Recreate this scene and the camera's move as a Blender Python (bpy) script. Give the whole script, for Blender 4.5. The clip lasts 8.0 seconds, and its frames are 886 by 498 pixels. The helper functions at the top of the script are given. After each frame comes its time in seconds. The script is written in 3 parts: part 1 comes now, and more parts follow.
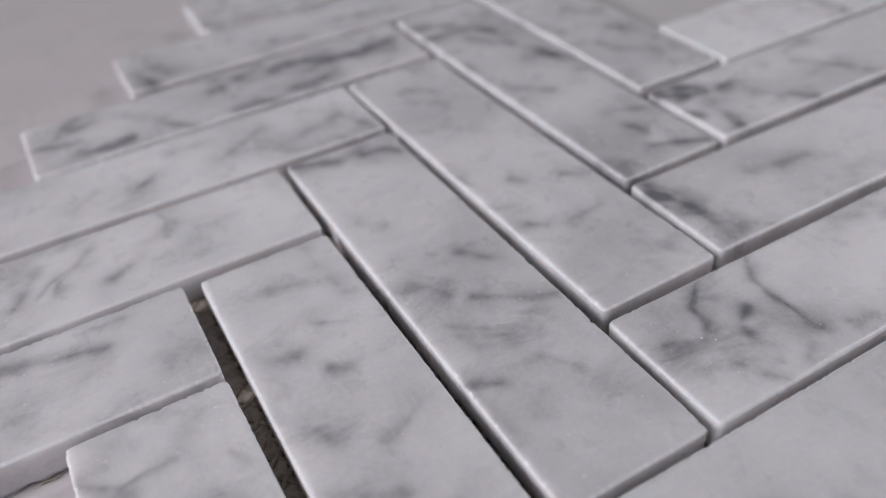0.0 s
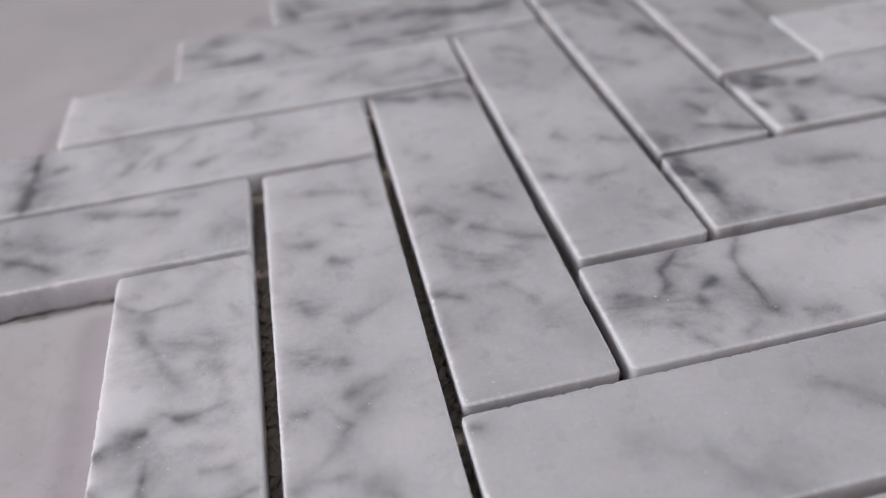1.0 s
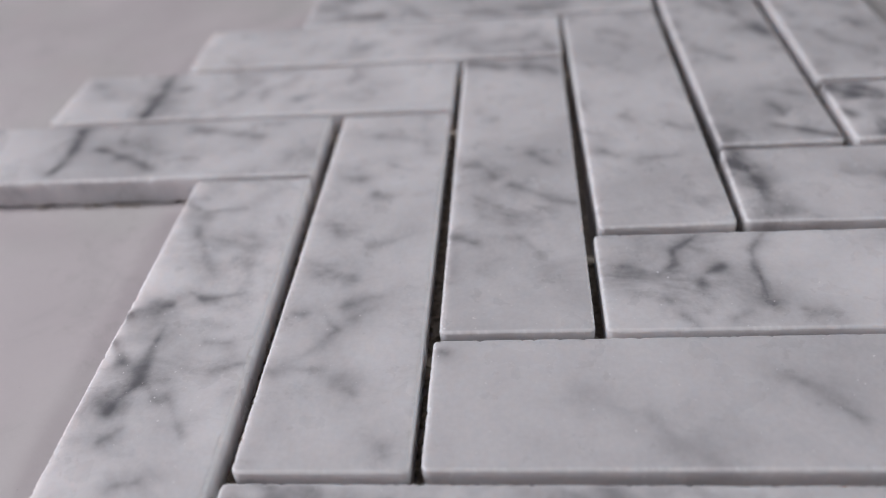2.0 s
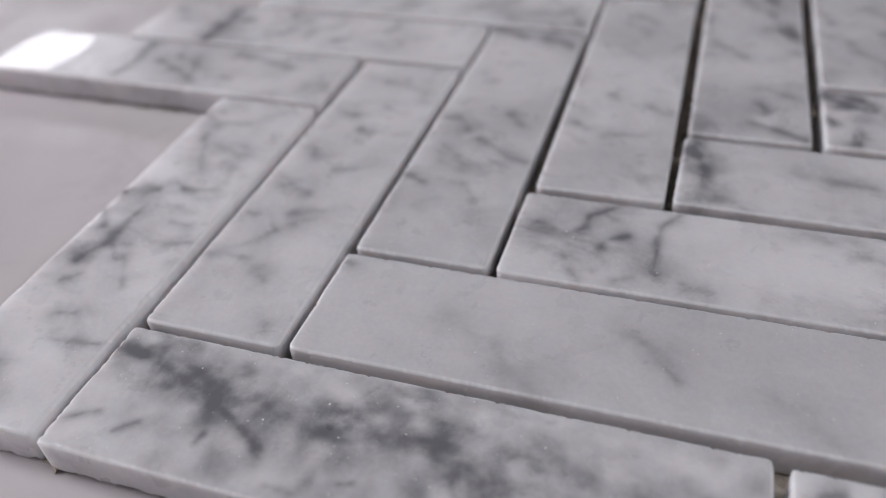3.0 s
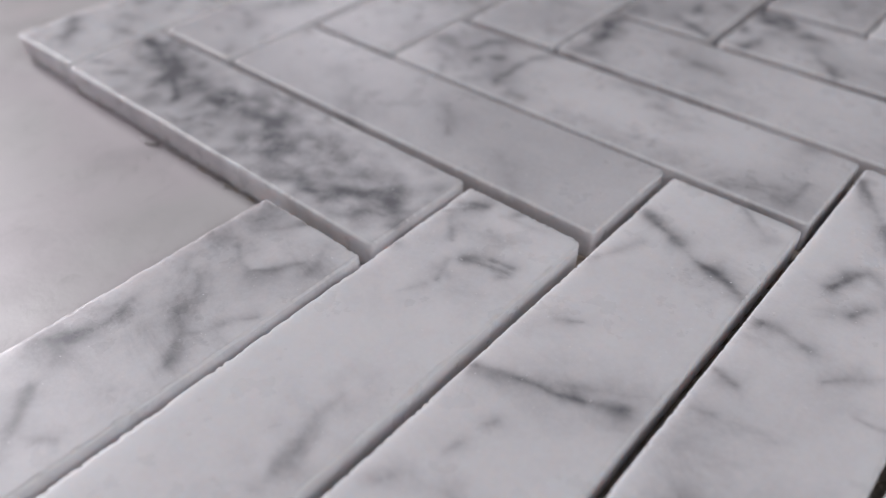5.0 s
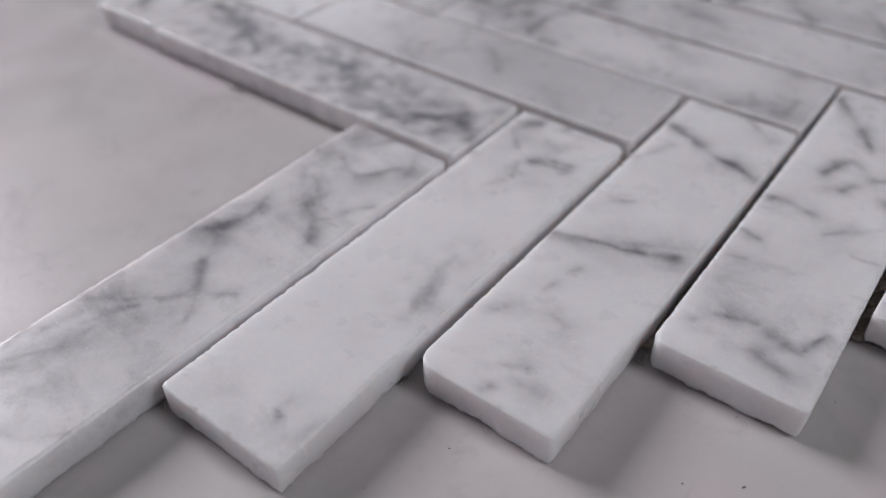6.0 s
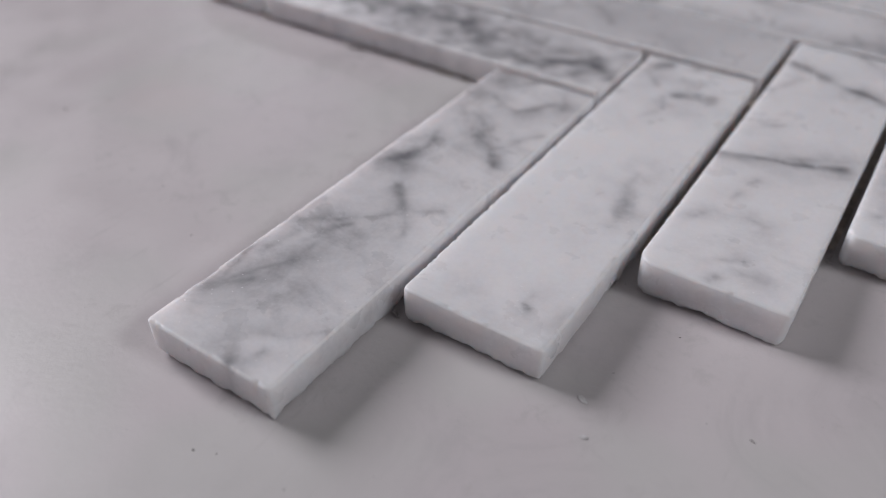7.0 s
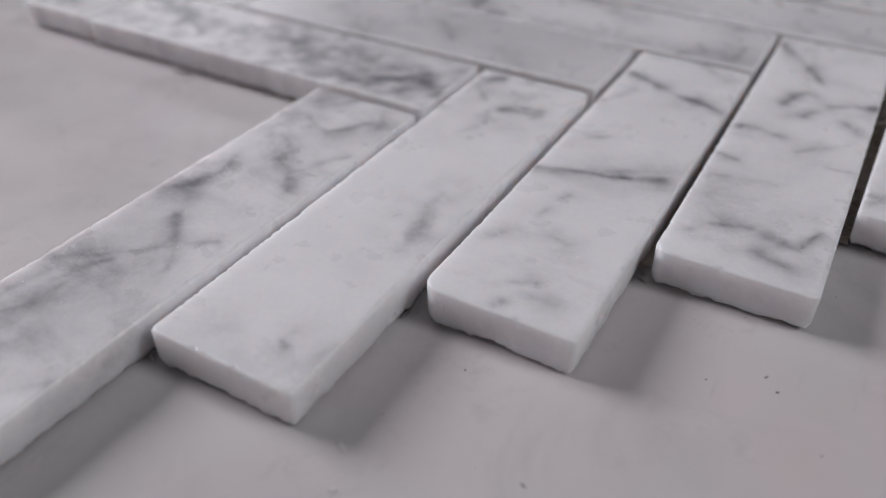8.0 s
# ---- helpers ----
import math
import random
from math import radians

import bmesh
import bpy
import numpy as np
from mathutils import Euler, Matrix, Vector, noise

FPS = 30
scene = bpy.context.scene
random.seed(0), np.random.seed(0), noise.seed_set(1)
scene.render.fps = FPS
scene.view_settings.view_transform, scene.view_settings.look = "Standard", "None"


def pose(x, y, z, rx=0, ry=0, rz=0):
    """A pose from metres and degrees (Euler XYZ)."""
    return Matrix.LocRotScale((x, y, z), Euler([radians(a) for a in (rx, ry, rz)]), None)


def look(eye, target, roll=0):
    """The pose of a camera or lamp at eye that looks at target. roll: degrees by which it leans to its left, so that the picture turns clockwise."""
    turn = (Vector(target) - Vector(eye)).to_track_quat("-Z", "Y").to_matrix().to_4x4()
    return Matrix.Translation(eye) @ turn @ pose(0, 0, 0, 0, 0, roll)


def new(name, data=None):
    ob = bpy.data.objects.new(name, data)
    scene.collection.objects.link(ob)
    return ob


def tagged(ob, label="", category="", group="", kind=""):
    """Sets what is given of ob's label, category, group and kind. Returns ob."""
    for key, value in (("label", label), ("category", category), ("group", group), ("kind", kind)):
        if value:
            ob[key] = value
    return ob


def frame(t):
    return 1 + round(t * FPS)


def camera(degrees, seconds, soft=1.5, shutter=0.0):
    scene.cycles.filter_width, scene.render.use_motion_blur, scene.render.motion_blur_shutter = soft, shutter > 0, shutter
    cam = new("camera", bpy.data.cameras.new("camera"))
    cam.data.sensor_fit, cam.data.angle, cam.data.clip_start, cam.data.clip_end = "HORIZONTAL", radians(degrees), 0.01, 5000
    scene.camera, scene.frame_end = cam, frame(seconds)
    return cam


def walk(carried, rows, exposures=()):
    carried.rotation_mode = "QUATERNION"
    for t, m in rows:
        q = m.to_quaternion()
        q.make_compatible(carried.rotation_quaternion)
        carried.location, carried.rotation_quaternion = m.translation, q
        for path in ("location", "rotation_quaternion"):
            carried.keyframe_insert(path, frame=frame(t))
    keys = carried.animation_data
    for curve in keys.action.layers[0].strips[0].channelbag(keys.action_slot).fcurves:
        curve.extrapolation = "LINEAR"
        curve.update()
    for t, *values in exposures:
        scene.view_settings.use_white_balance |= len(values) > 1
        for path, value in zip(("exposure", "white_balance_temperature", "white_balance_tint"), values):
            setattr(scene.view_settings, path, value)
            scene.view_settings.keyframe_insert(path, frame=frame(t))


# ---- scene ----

# ---- camera ----
cam = camera(57.6, 8.0, soft=1.1)
PATH = [
    (0, (-0.00740, 0.01043, 0.10260), (0.04413, 0.11563, 0.00892), -5.29),
    (0.5, (0.00542, -0.00827, 0.10369), (0.03924, 0.10337, 0.00938), -5.84),
    (1, (0.01917, -0.02088, 0.10360), (0.03546, 0.09487, 0.00960), -6.13),
    (1.5, (0.02928, -0.02925, 0.10353), (0.02990, 0.08787, 0.00981), -6.16),
    (1.7, (0.03463, -0.03243, 0.10122), (0.02872, 0.08563, 0.00888), -6.13),
    (2.8, (0.08073, -0.04550, 0.09890), (0.04412, 0.06682, 0.00646), -4.48),
    (3, (0.08828, -0.04772, 0.10079), (0.04730, 0.06249, 0.00765), -3.87),
    (3.5, (0.10993, -0.05666, 0.10136), (0.05800, 0.04694, 0.00611), -2.66),
    (4, (0.14085, -0.05949, 0.09764), (0.07725, 0.03654, 0.00155), -1.94),
    (4.5, (0.16727, -0.05946, 0.09556), (0.09390, 0.02838, -0.00140), -1.28),
    (4.7, (0.17731, -0.06122, 0.09637), (0.10061, 0.02373, -0.00059), -0.74),
    (5.8, (0.19513, -0.10178, 0.10322), (0.12270, -0.01321, 0.00622), -0.83),
    (6, (0.19369, -0.11150, 0.10330), (0.12286, -0.02124, 0.00667), -0.36),
    (6.5, (0.18080, -0.13638, 0.10267), (0.11265, -0.04266, 0.00741), 0.01),
    (7, (0.16828, -0.15084, 0.09280), (0.10271, -0.05376, -0.00088), 0.24),
    (7.5, (0.17412, -0.14140, 0.08332), (0.11089, -0.04059, -0.00800), 0.28),
    (8, (0.18839, -0.12645, 0.08461), (0.12685, -0.02265, -0.00449), -0.07),
]
walk(cam, [(t, look(eye, target, roll)) for t, eye, target, roll in PATH], [(0, 0.02), (1.5, 0.04), (3.0, 0.0), (3.5, -0.03), (4.4, -0.10), (6, -0.03), (8, 0.01)])
# a small lens held about a hand's width from the tiles
cam.data.dof.use_dof = True
cam.data.dof.focus_distance = 0.130
cam.data.dof.aperture_fstop = 10.5

# ---- world and light ----
world = bpy.data.worlds.new("sky")
scene.world = world
world.use_nodes = True
wn = world.node_tree
sky = wn.nodes.new("ShaderNodeTexSky")
sky.sky_type = "NISHITA"
sky.sun_disc = False
sky.sun_elevation, sky.sun_rotation = radians(40), radians(-60)
wn.links.new(sky.outputs[0], wn.nodes["Background"].inputs[0])
wn.nodes["Background"].inputs[1].default_value = 0.1


def window_light(name, eye, target, width, height, watts, colour):
    lamp = bpy.data.lights.new(name, "AREA")
    lamp.shape, lamp.size, lamp.size_y = "RECTANGLE", width, height
    lamp.energy, lamp.color = watts, colour
    ob = new(name, lamp)
    ob.matrix_world = look(eye, target)
    return ob


ROSY, GREENISH = (0.985, 0.945, 1.000), (0.952, 0.962, 1.000)
window_light("window_light_west", (-1.64, -0.12, 1.12), (0, -0.12, 0.85), 0.90, 0.90, 33, ROSY)
window_light("window_light_east", (2.24, 0.27, 1.74), (0.12, -0.05, 0), 0.60, 0.60, 21, GREENISH)
window_light("window_light_small", (-1.64, 1.65, 0.82), (0, 1.65, 0.82), 0.72, 0.36, 3.4, ROSY)


# ---- materials ----
class Nodes:
    """Short hand for building a node material."""

    def __init__(self, name):
        self.mat = bpy.data.materials.new(name)
        self.mat.use_nodes = True
        self.tree = self.mat.node_tree
        self.bsdf = self.tree.nodes["Principled BSDF"]

    def add(self, kind, **values):
        node = self.tree.nodes.new("ShaderNode" + kind)
        for key, value in values.items():
            node.inputs[key.replace("_", " ")].default_value = value
        return node

    def link(self, a, b):
        self.tree.links.new(a, b)

    def math(self, op, a, b):
        node = self.tree.nodes.new("ShaderNodeMath")
        node.operation = op
        for n, v in enumerate((a, b)):
            if isinstance(v, (int, float)):
                node.inputs[n].default_value = v
            else:
                self.link(v, node.inputs[n])
        return node.outputs[0]

    def ramp(self, value, low, high, to_low=0.0, to_high=1.0):
        node = self.tree.nodes.new("ShaderNodeMapRange")
        node.interpolation_type = "SMOOTHSTEP"
        for n, v in enumerate((low, high, to_low, to_high), 1):
            node.inputs[n].default_value = v
        self.link(value, node.inputs[0])
        return node.outputs[0]

    def mix(self, factor, a, b):
        node = self.tree.nodes.new("ShaderNodeMix")
        node.data_type = "RGBA"
        for n, v in ((0, factor), (6, a), (7, b)):
            if isinstance(v, (int, float)):
                node.inputs[n].default_value = v
            elif isinstance(v, tuple):
                node.inputs[n].default_value = (*v, 1)
            else:
                self.link(v, node.inputs[n])
        return node.outputs[2]

    def noise(self, vector, scale, detail=4.0, rough=0.55, distortion=0.0):
        node = self.add("TexNoise", Scale=scale, Detail=detail, Roughness=rough, Distortion=distortion)
        self.link(vector, node.inputs["Vector"])
        return node.outputs[0]

    def bump(self, height, strength, distance, under=None):
        node = self.add("Bump", Strength=strength, Distance=distance)
        self.link(height, node.inputs["Height"])
        if under is not None:
            self.link(under, node.inputs["Normal"])
        return node.outputs[0]


def marble():
    m = Nodes("polished_white_marble")
    where, info = m.add("TexCoord"), m.add("ObjectInfo")
    shift = m.tree.nodes.new("ShaderNodeVectorMath")
    shift.operation = "MULTIPLY_ADD"
    spread = m.tree.nodes.new("ShaderNodeCombineXYZ")
    for n, k in enumerate((3.1, 7.7, 5.3)):
        m.link(m.math("MULTIPLY", info.outputs["Random"], k), spread.inputs[n])
    m.link(where.outputs["Object"], shift.inputs[0])
    shift.inputs[1].default_value = (1, 1, 1)
    m.link(spread.outputs[0], shift.inputs[2])
    at = shift.outputs[0]
    vein = m.add("Attribute")
    vein.attribute_name = "vein"
    grey = m.add("Attribute")
    grey.attribute_name = "grey"
    calm = m.add("Attribute")
    calm.attribute_name = "calm"
    polish = m.add("Attribute")
    polish.attribute_name = "polish"
    # drawn veins, broken up by fine noise
    broken = m.ramp(m.noise(at, 200, 4, 0.58, 0.2), 0.28, 0.72, 0.68, 1.2)
    drawn = m.math("MULTIPLY", vein.outputs["Fac"], broken)
    # stray wisps drawn out along a slant, and clouds, all over the stone
    slant = m.add("Mapping", Rotation=(0, 0, 0.7), Scale=(1.0, 1.5, 1.0))
    m.link(at, slant.inputs["Vector"])
    wisp = m.ramp(m.noise(slant.outputs[0], 52, 7, 0.64, 0.5), 0.49, 0.76, 0, 0.28)
    cloud = m.ramp(m.noise(at, 26, 5, 0.6, 0.4), 0.34, 0.72, -0.06, 0.20)
    fine = m.ramp(m.noise(at, 1100, 3, 0.65), 0.25, 0.75, -0.03, 0.03)
    wisp = m.math("MULTIPLY", wisp, m.math("SUBTRACT", 1.0, calm.outputs["Fac"]))
    cloud = m.math("MULTIPLY", cloud, m.math("SUBTRACT", 1.0, m.math("MULTIPLY", calm.outputs["Fac"], 0.6)))
    total = m.math("ADD", m.math("ADD", drawn, wisp), m.math("ADD", cloud, m.math("ADD", grey.outputs["Fac"], fine)))
    colour = m.mix(m.ramp(total, -0.22, 1.05), (0.92, 0.905, 0.92), (0.20, 0.20, 0.215))
    # pale specks painted into the colour for glints on small crystals
    glint = m.ramp(m.noise(at, 1300, 1, 0.5), 0.74, 0.79, 0, 0.7)
    colour = m.mix(glint, colour, (0.95, 0.94, 0.95))
    m.link(colour, m.bsdf.inputs["Base Color"])
    honed = m.ramp(m.noise(at, 130, 4), 0.3, 0.7, 0.26, 0.38)
    m.link(m.math("MULTIPLY", honed, m.math("SUBTRACT", 1.0, m.math("MULTIPLY", polish.outputs["Fac"], 0.9))), m.bsdf.inputs["Roughness"])
    saw = m.add("Mapping", Scale=(260, 260, 2600))
    m.link(where.outputs["Object"], saw.inputs["Vector"])
    under = m.bump(m.noise(saw.outputs[0], 1, 3), 0.10, 0.0003)
    m.link(m.bump(m.noise(at, 2200, 3, 0.6), 0.16, 0.00012, under), m.bsdf.inputs["Normal"])
    m.bsdf.inputs["Subsurface Weight"].default_value = 1.0
    m.bsdf.inputs["Subsurface Radius"].default_value = (1.0, 0.9, 0.85)
    m.bsdf.inputs["Subsurface Scale"].default_value = 0.0045
    return m.mat


def painted_board():
    m = Nodes("off_white_table_paint")
    at = m.add("TexCoord").outputs["Object"]
    smudge = m.ramp(m.noise(at, 9, 5, 0.6, 0.5), 0.35, 0.7)
    film = m.ramp(m.noise(at, 42, 5, 0.65, 0.8), 0.50, 0.76, 0, 0.75)
    colour = m.mix(smudge, (0.61, 0.566, 0.578), (0.665, 0.62, 0.628))
    colour = m.mix(film, colour, (0.52, 0.49, 0.50))
    blush = m.ramp(m.noise(at, 14, 2, 0.5, 0.2), 0.58, 0.74, 0, 0.3)
    colour = m.mix(blush, colour, (0.68, 0.55, 0.54))
    tint = m.ramp(m.noise(at, 22, 3, 0.5, 0.3), 0.42, 0.66, 0, 0.55)
    colour = m.mix(tint, colour, (0.585, 0.585, 0.565))
    streak = m.add("Mapping", Rotation=(0, 0, 1.25), Scale=(420, 55, 1))
    m.link(at, streak.inputs["Vector"])
    rub = m.math("MULTIPLY", m.ramp(m.noise(streak.outputs[0], 1, 3, 0.6), 0.58, 0.74), m.ramp(m.noise(at, 30, 3), 0.5, 0.68, 0, 0.5))
    colour = m.mix(rub, colour, (0.47, 0.45, 0.45))
    grime = m.math("MULTIPLY", m.ramp(m.noise(at, 210, 5, 0.7, 0.6), 0.50, 0.68), m.ramp(m.noise(at, 38, 3), 0.46, 0.66, 0.05, 0.55))
    colour = m.mix(grime, colour, (0.49, 0.47, 0.465))
    speck = m.ramp(m.noise(at, 700, 2, 0.5), 0.745, 0.79)
    colour = m.mix(m.math("MULTIPLY", speck, 0.45), colour, (0.22, 0.21, 0.21))
    m.link(colour, m.bsdf.inputs["Base Color"])
    m.link(m.ramp(m.noise(at, 60, 4), 0.3, 0.7, 0.30, 0.50), m.bsdf.inputs["Roughness"])
    # faint brush marks and short scratches in the paint
    brush = m.add("Mapping", Rotation=(0, 0, 0.55), Scale=(900, 160, 1))
    m.link(at, brush.inputs["Vector"])
    marks = m.math("MULTIPLY", m.ramp(m.noise(brush.outputs[0], 1, 3, 0.6), 0.60, 0.72), m.ramp(m.noise(at, 55, 2), 0.45, 0.65))
    under = m.bump(m.noise(at, 350, 5, 0.65), 0.2, 0.0004)
    m.link(m.bump(marks, 0.13, 0.0002, under), m.bsdf.inputs["Normal"])
    return m.mat


def plain(name, colour, rough, scale=200.0, vary=0.15):
    m = Nodes(name)
    at = m.add("TexCoord").outputs["Object"]
    dark = tuple(c * (1 - vary) for c in colour)
    m.link(m.mix(m.ramp(m.noise(at, scale), 0.3, 0.7), dark, colour), m.bsdf.inputs["Base Color"])
    m.link(m.bump(m.noise(at, scale * 3), 0.15, 0.002 / scale), m.bsdf.inputs["Normal"])
    m.bsdf.inputs["Roughness"].default_value = rough
    return m.mat


MARBLE = marble()
BOARD = painted_board()
NET = plain("brown_grey_fibreglass", (0.50, 0.43, 0.355), 0.55, 900, 0.4)
FILM = plain("brown_glue_film", (0.53, 0.47, 0.405), 0.45, 700, 0.35)
GLUE = plain("dried_clear_glue", (0.62, 0.585, 0.575), 0.35, 900)
WALL = plain("grey_plaster", (0.16, 0.157, 0.157), 0.9, 6, 0.06)
FLOOR = plain("grey_floor", (0.30, 0.28, 0.27), 0.7, 8)
CRUMB = plain("marble_dust", (0.70, 0.68, 0.68), 0.8, 1500)
GRIT = plain("dark_grit", (0.20, 0.185, 0.18), 0.8, 1500)


def part(name, bm, material, parent=None, label=""):
    """Links a bmesh as one mesh object under a thing or a part."""
    data = bpy.data.meshes.new(name)
    bm.to_mesh(data)
    bm.free()
    data.materials.append(material)
    ob = new(name, data)
    if parent is not None:
        ob.parent = parent
    if label:
        tagged(ob, label)
    return ob


def block(bm, x0, y0, z0, x1, y1, z1):
    m = Matrix.Translation(((x0 + x1) / 2, (y0 + y1) / 2, (z0 + z1) / 2)) @ Matrix.Diagonal((x1 - x0, y1 - y0, z1 - z0, 1))
    return bmesh.ops.create_cube(bm, size=1, matrix=m)["verts"]


# ---- the room round the table, plain and out of view ----
def wall(name, boxes):
    bm = bmesh.new()
    for b in boxes:
        block(bm, *b)
    return tagged(part(name, bm, WALL), "plain grey plaster wall of the room", "wall", kind="structure")


X0, X1, Y0, Y1, Z0, Z1 = -1.6, 2.2, -2.0, 2.2, -0.75, 2.2
wall("wall_west", [(X0 - 0.15, Y0, Z0, X0, -0.60, Z1), (X0 - 0.15, 0.36, Z0, X0, 1.27, Z1), (X0 - 0.15, 2.03, Z0, X0, Y1, Z1),
                   (X0 - 0.15, -0.60, Z0, X0, 0.36, 0.62), (X0 - 0.15, -0.60, 1.62, X0, 0.36, Z1),
                   (X0 - 0.15, 1.27, Z0, X0, 2.03, 0.62), (X0 - 0.15, 1.27, 1.02, X0, 2.03, Z1)])
wall("wall_north", [(X0 - 0.15, Y1, Z0, X1 + 0.15, Y1 + 0.15, Z1)])
wall("wall_east", [(X1, Y0, Z0, X1 + 0.15, -0.07, Z1), (X1, 0.61, Z0, X1 + 0.15, Y1, Z1),
                   (X1, -0.07, Z0, X1 + 0.15, 0.61, 1.38), (X1, -0.07, 2.10, X1 + 0.15, 0.61, Z1)])
wall("wall_south", [(X0 - 0.15, Y0 - 0.15, Z0, X1 + 0.15, Y0, Z1)])
bm = bmesh.new()
block(bm, X0 - 0.15, Y0 - 0.15, Z1, X1 + 0.15, Y1 + 0.15, Z1 + 0.15)
tagged(part("ceiling", bm, WALL), "plain grey plaster ceiling", "ceiling", kind="structure")
bm = bmesh.new()
block(bm, X0 - 0.15, Y0 - 0.15, Z0 - 0.15, X1 + 0.15, Y1 + 0.15, Z0)
tagged(part("floor", bm, FLOOR), "plain grey floor under the table", "floor", kind="structure")

# ---- the table top ----
bm = bmesh.new()
block(bm, -0.75, -0.55, -0.03, 0.95, 0.85, 0.0)
bmesh.ops.bevel(bm, geom=bm.edges[:], offset=0.003, segments=2, affect="EDGES", clamp_overlap=True)
table = tagged(new("table"), "off-white painted table with faint smudges and scratches", "table")
part("tabletop", bm, BOARD, table)
for x in (-0.70, 0.84):
    for y in (-0.50, 0.74):
        bm = bmesh.new()
        block(bm, x, y, Z0, x + 0.06, y + 0.06, -0.03)
        bmesh.ops.bevel(bm, geom=bm.edges[:], offset=0.004, segments=2, affect="EDGES")
        part("leg", bm, BOARD, table)

# ---- the mosaic sheet: four staggered chains of six marble tiles ----
STEP_X, STEP_Y = 0.02803, 0.02795
WIDE, LONG, GAP = 0.02540, 0.10310, 0.00268
SPREAD = 0.0003
OX, OY = 0.00258, 0.00385
TOP, BASE = 0.0074, 0.0003
sheet = tagged(new("mosaic_sheet"), "white marble herringbone mosaic sheet with grey veins on mesh", "tile sheet")


def corner(chain, k):
    """The south-west corner, and the size in x and y, of tile k of a chain."""
    if chain == "middle_long":
        return OX + k * STEP_X, OY + k * STEP_Y, LONG, WIDE
    if chain == "middle_cross":
        return OX + k * STEP_X, OY + k * STEP_Y + WIDE + GAP, WIDE, LONG
    if chain == "outer_long":
        return OX + k * STEP_X - GAP - LONG, OY + (k - 1) * STEP_Y + WIDE + LONG + 2 * GAP, LONG, WIDE
    return OX + LONG - WIDE + k * STEP_X, OY - GAP - LONG + k * STEP_Y, WIDE, LONG


def vein_values(px, py, strokes, seed):
    """Strength of the drawn veins at points in millimetres: soft, uneven bands along wandering lines, with a faint halo."""
    count = len(px)
    total, halo = np.zeros(count), np.zeros(count)
    wx, wy, swell, blot = np.zeros(count), np.zeros(count), np.zeros(count), np.zeros(count)
    apart = Vector((31, 7, 2))
    for n in range(count):
        p = Vector((px[n] * 0.10 + seed * 9.1, py[n] * 0.10, seed))
        wx[n] = noise.noise(p) + 0.5 * noise.noise(p * 2.8) + 0.18 * noise.noise(p * 7)
        q = p + apart
        wy[n] = noise.noise(q) + 0.5 * noise.noise(q * 2.8) + 0.18 * noise.noise(q * 7)
        q = q + apart
        swell[n] = noise.noise(q * 2.2)
        blot[n] = 0.75 * noise.noise(q * 2.4 + apart) + 0.18 * noise.noise(q * 7 + apart)
    patchy = np.clip(0.85 + blot, 0.12, 1.5)
    for strength, width, wander, line in strokes:
        x, y = px + wander * wx, py + wander * wy
        best = np.full(count, 1e9)
        for (ax, ay), (bx, by) in zip(line, line[1:] if len(line) > 1 else line):
            dx, dy = bx - ax, by - ay
            s = np.clip(((x - ax) * dx + (y - ay) * dy) / max(dx * dx + dy * dy, 1e-9), 0, 1)
            best = np.minimum(best, np.hypot(x - ax - s * dx, y - ay - s * dy))
        local = width * np.clip(0.9 + 0.8 * swell, 0.4, 1.45)
        total = np.maximum(total, 0.85 * strength * np.exp(-((best / local) ** 1.2)) * patchy)
        halo = np.maximum(halo, 0.42 * strength * np.exp(-((best / (3.2 * width)) ** 1.4)) * np.clip(0.9 + 0.8 * swell, 0.2, 1.6))
    return total + halo


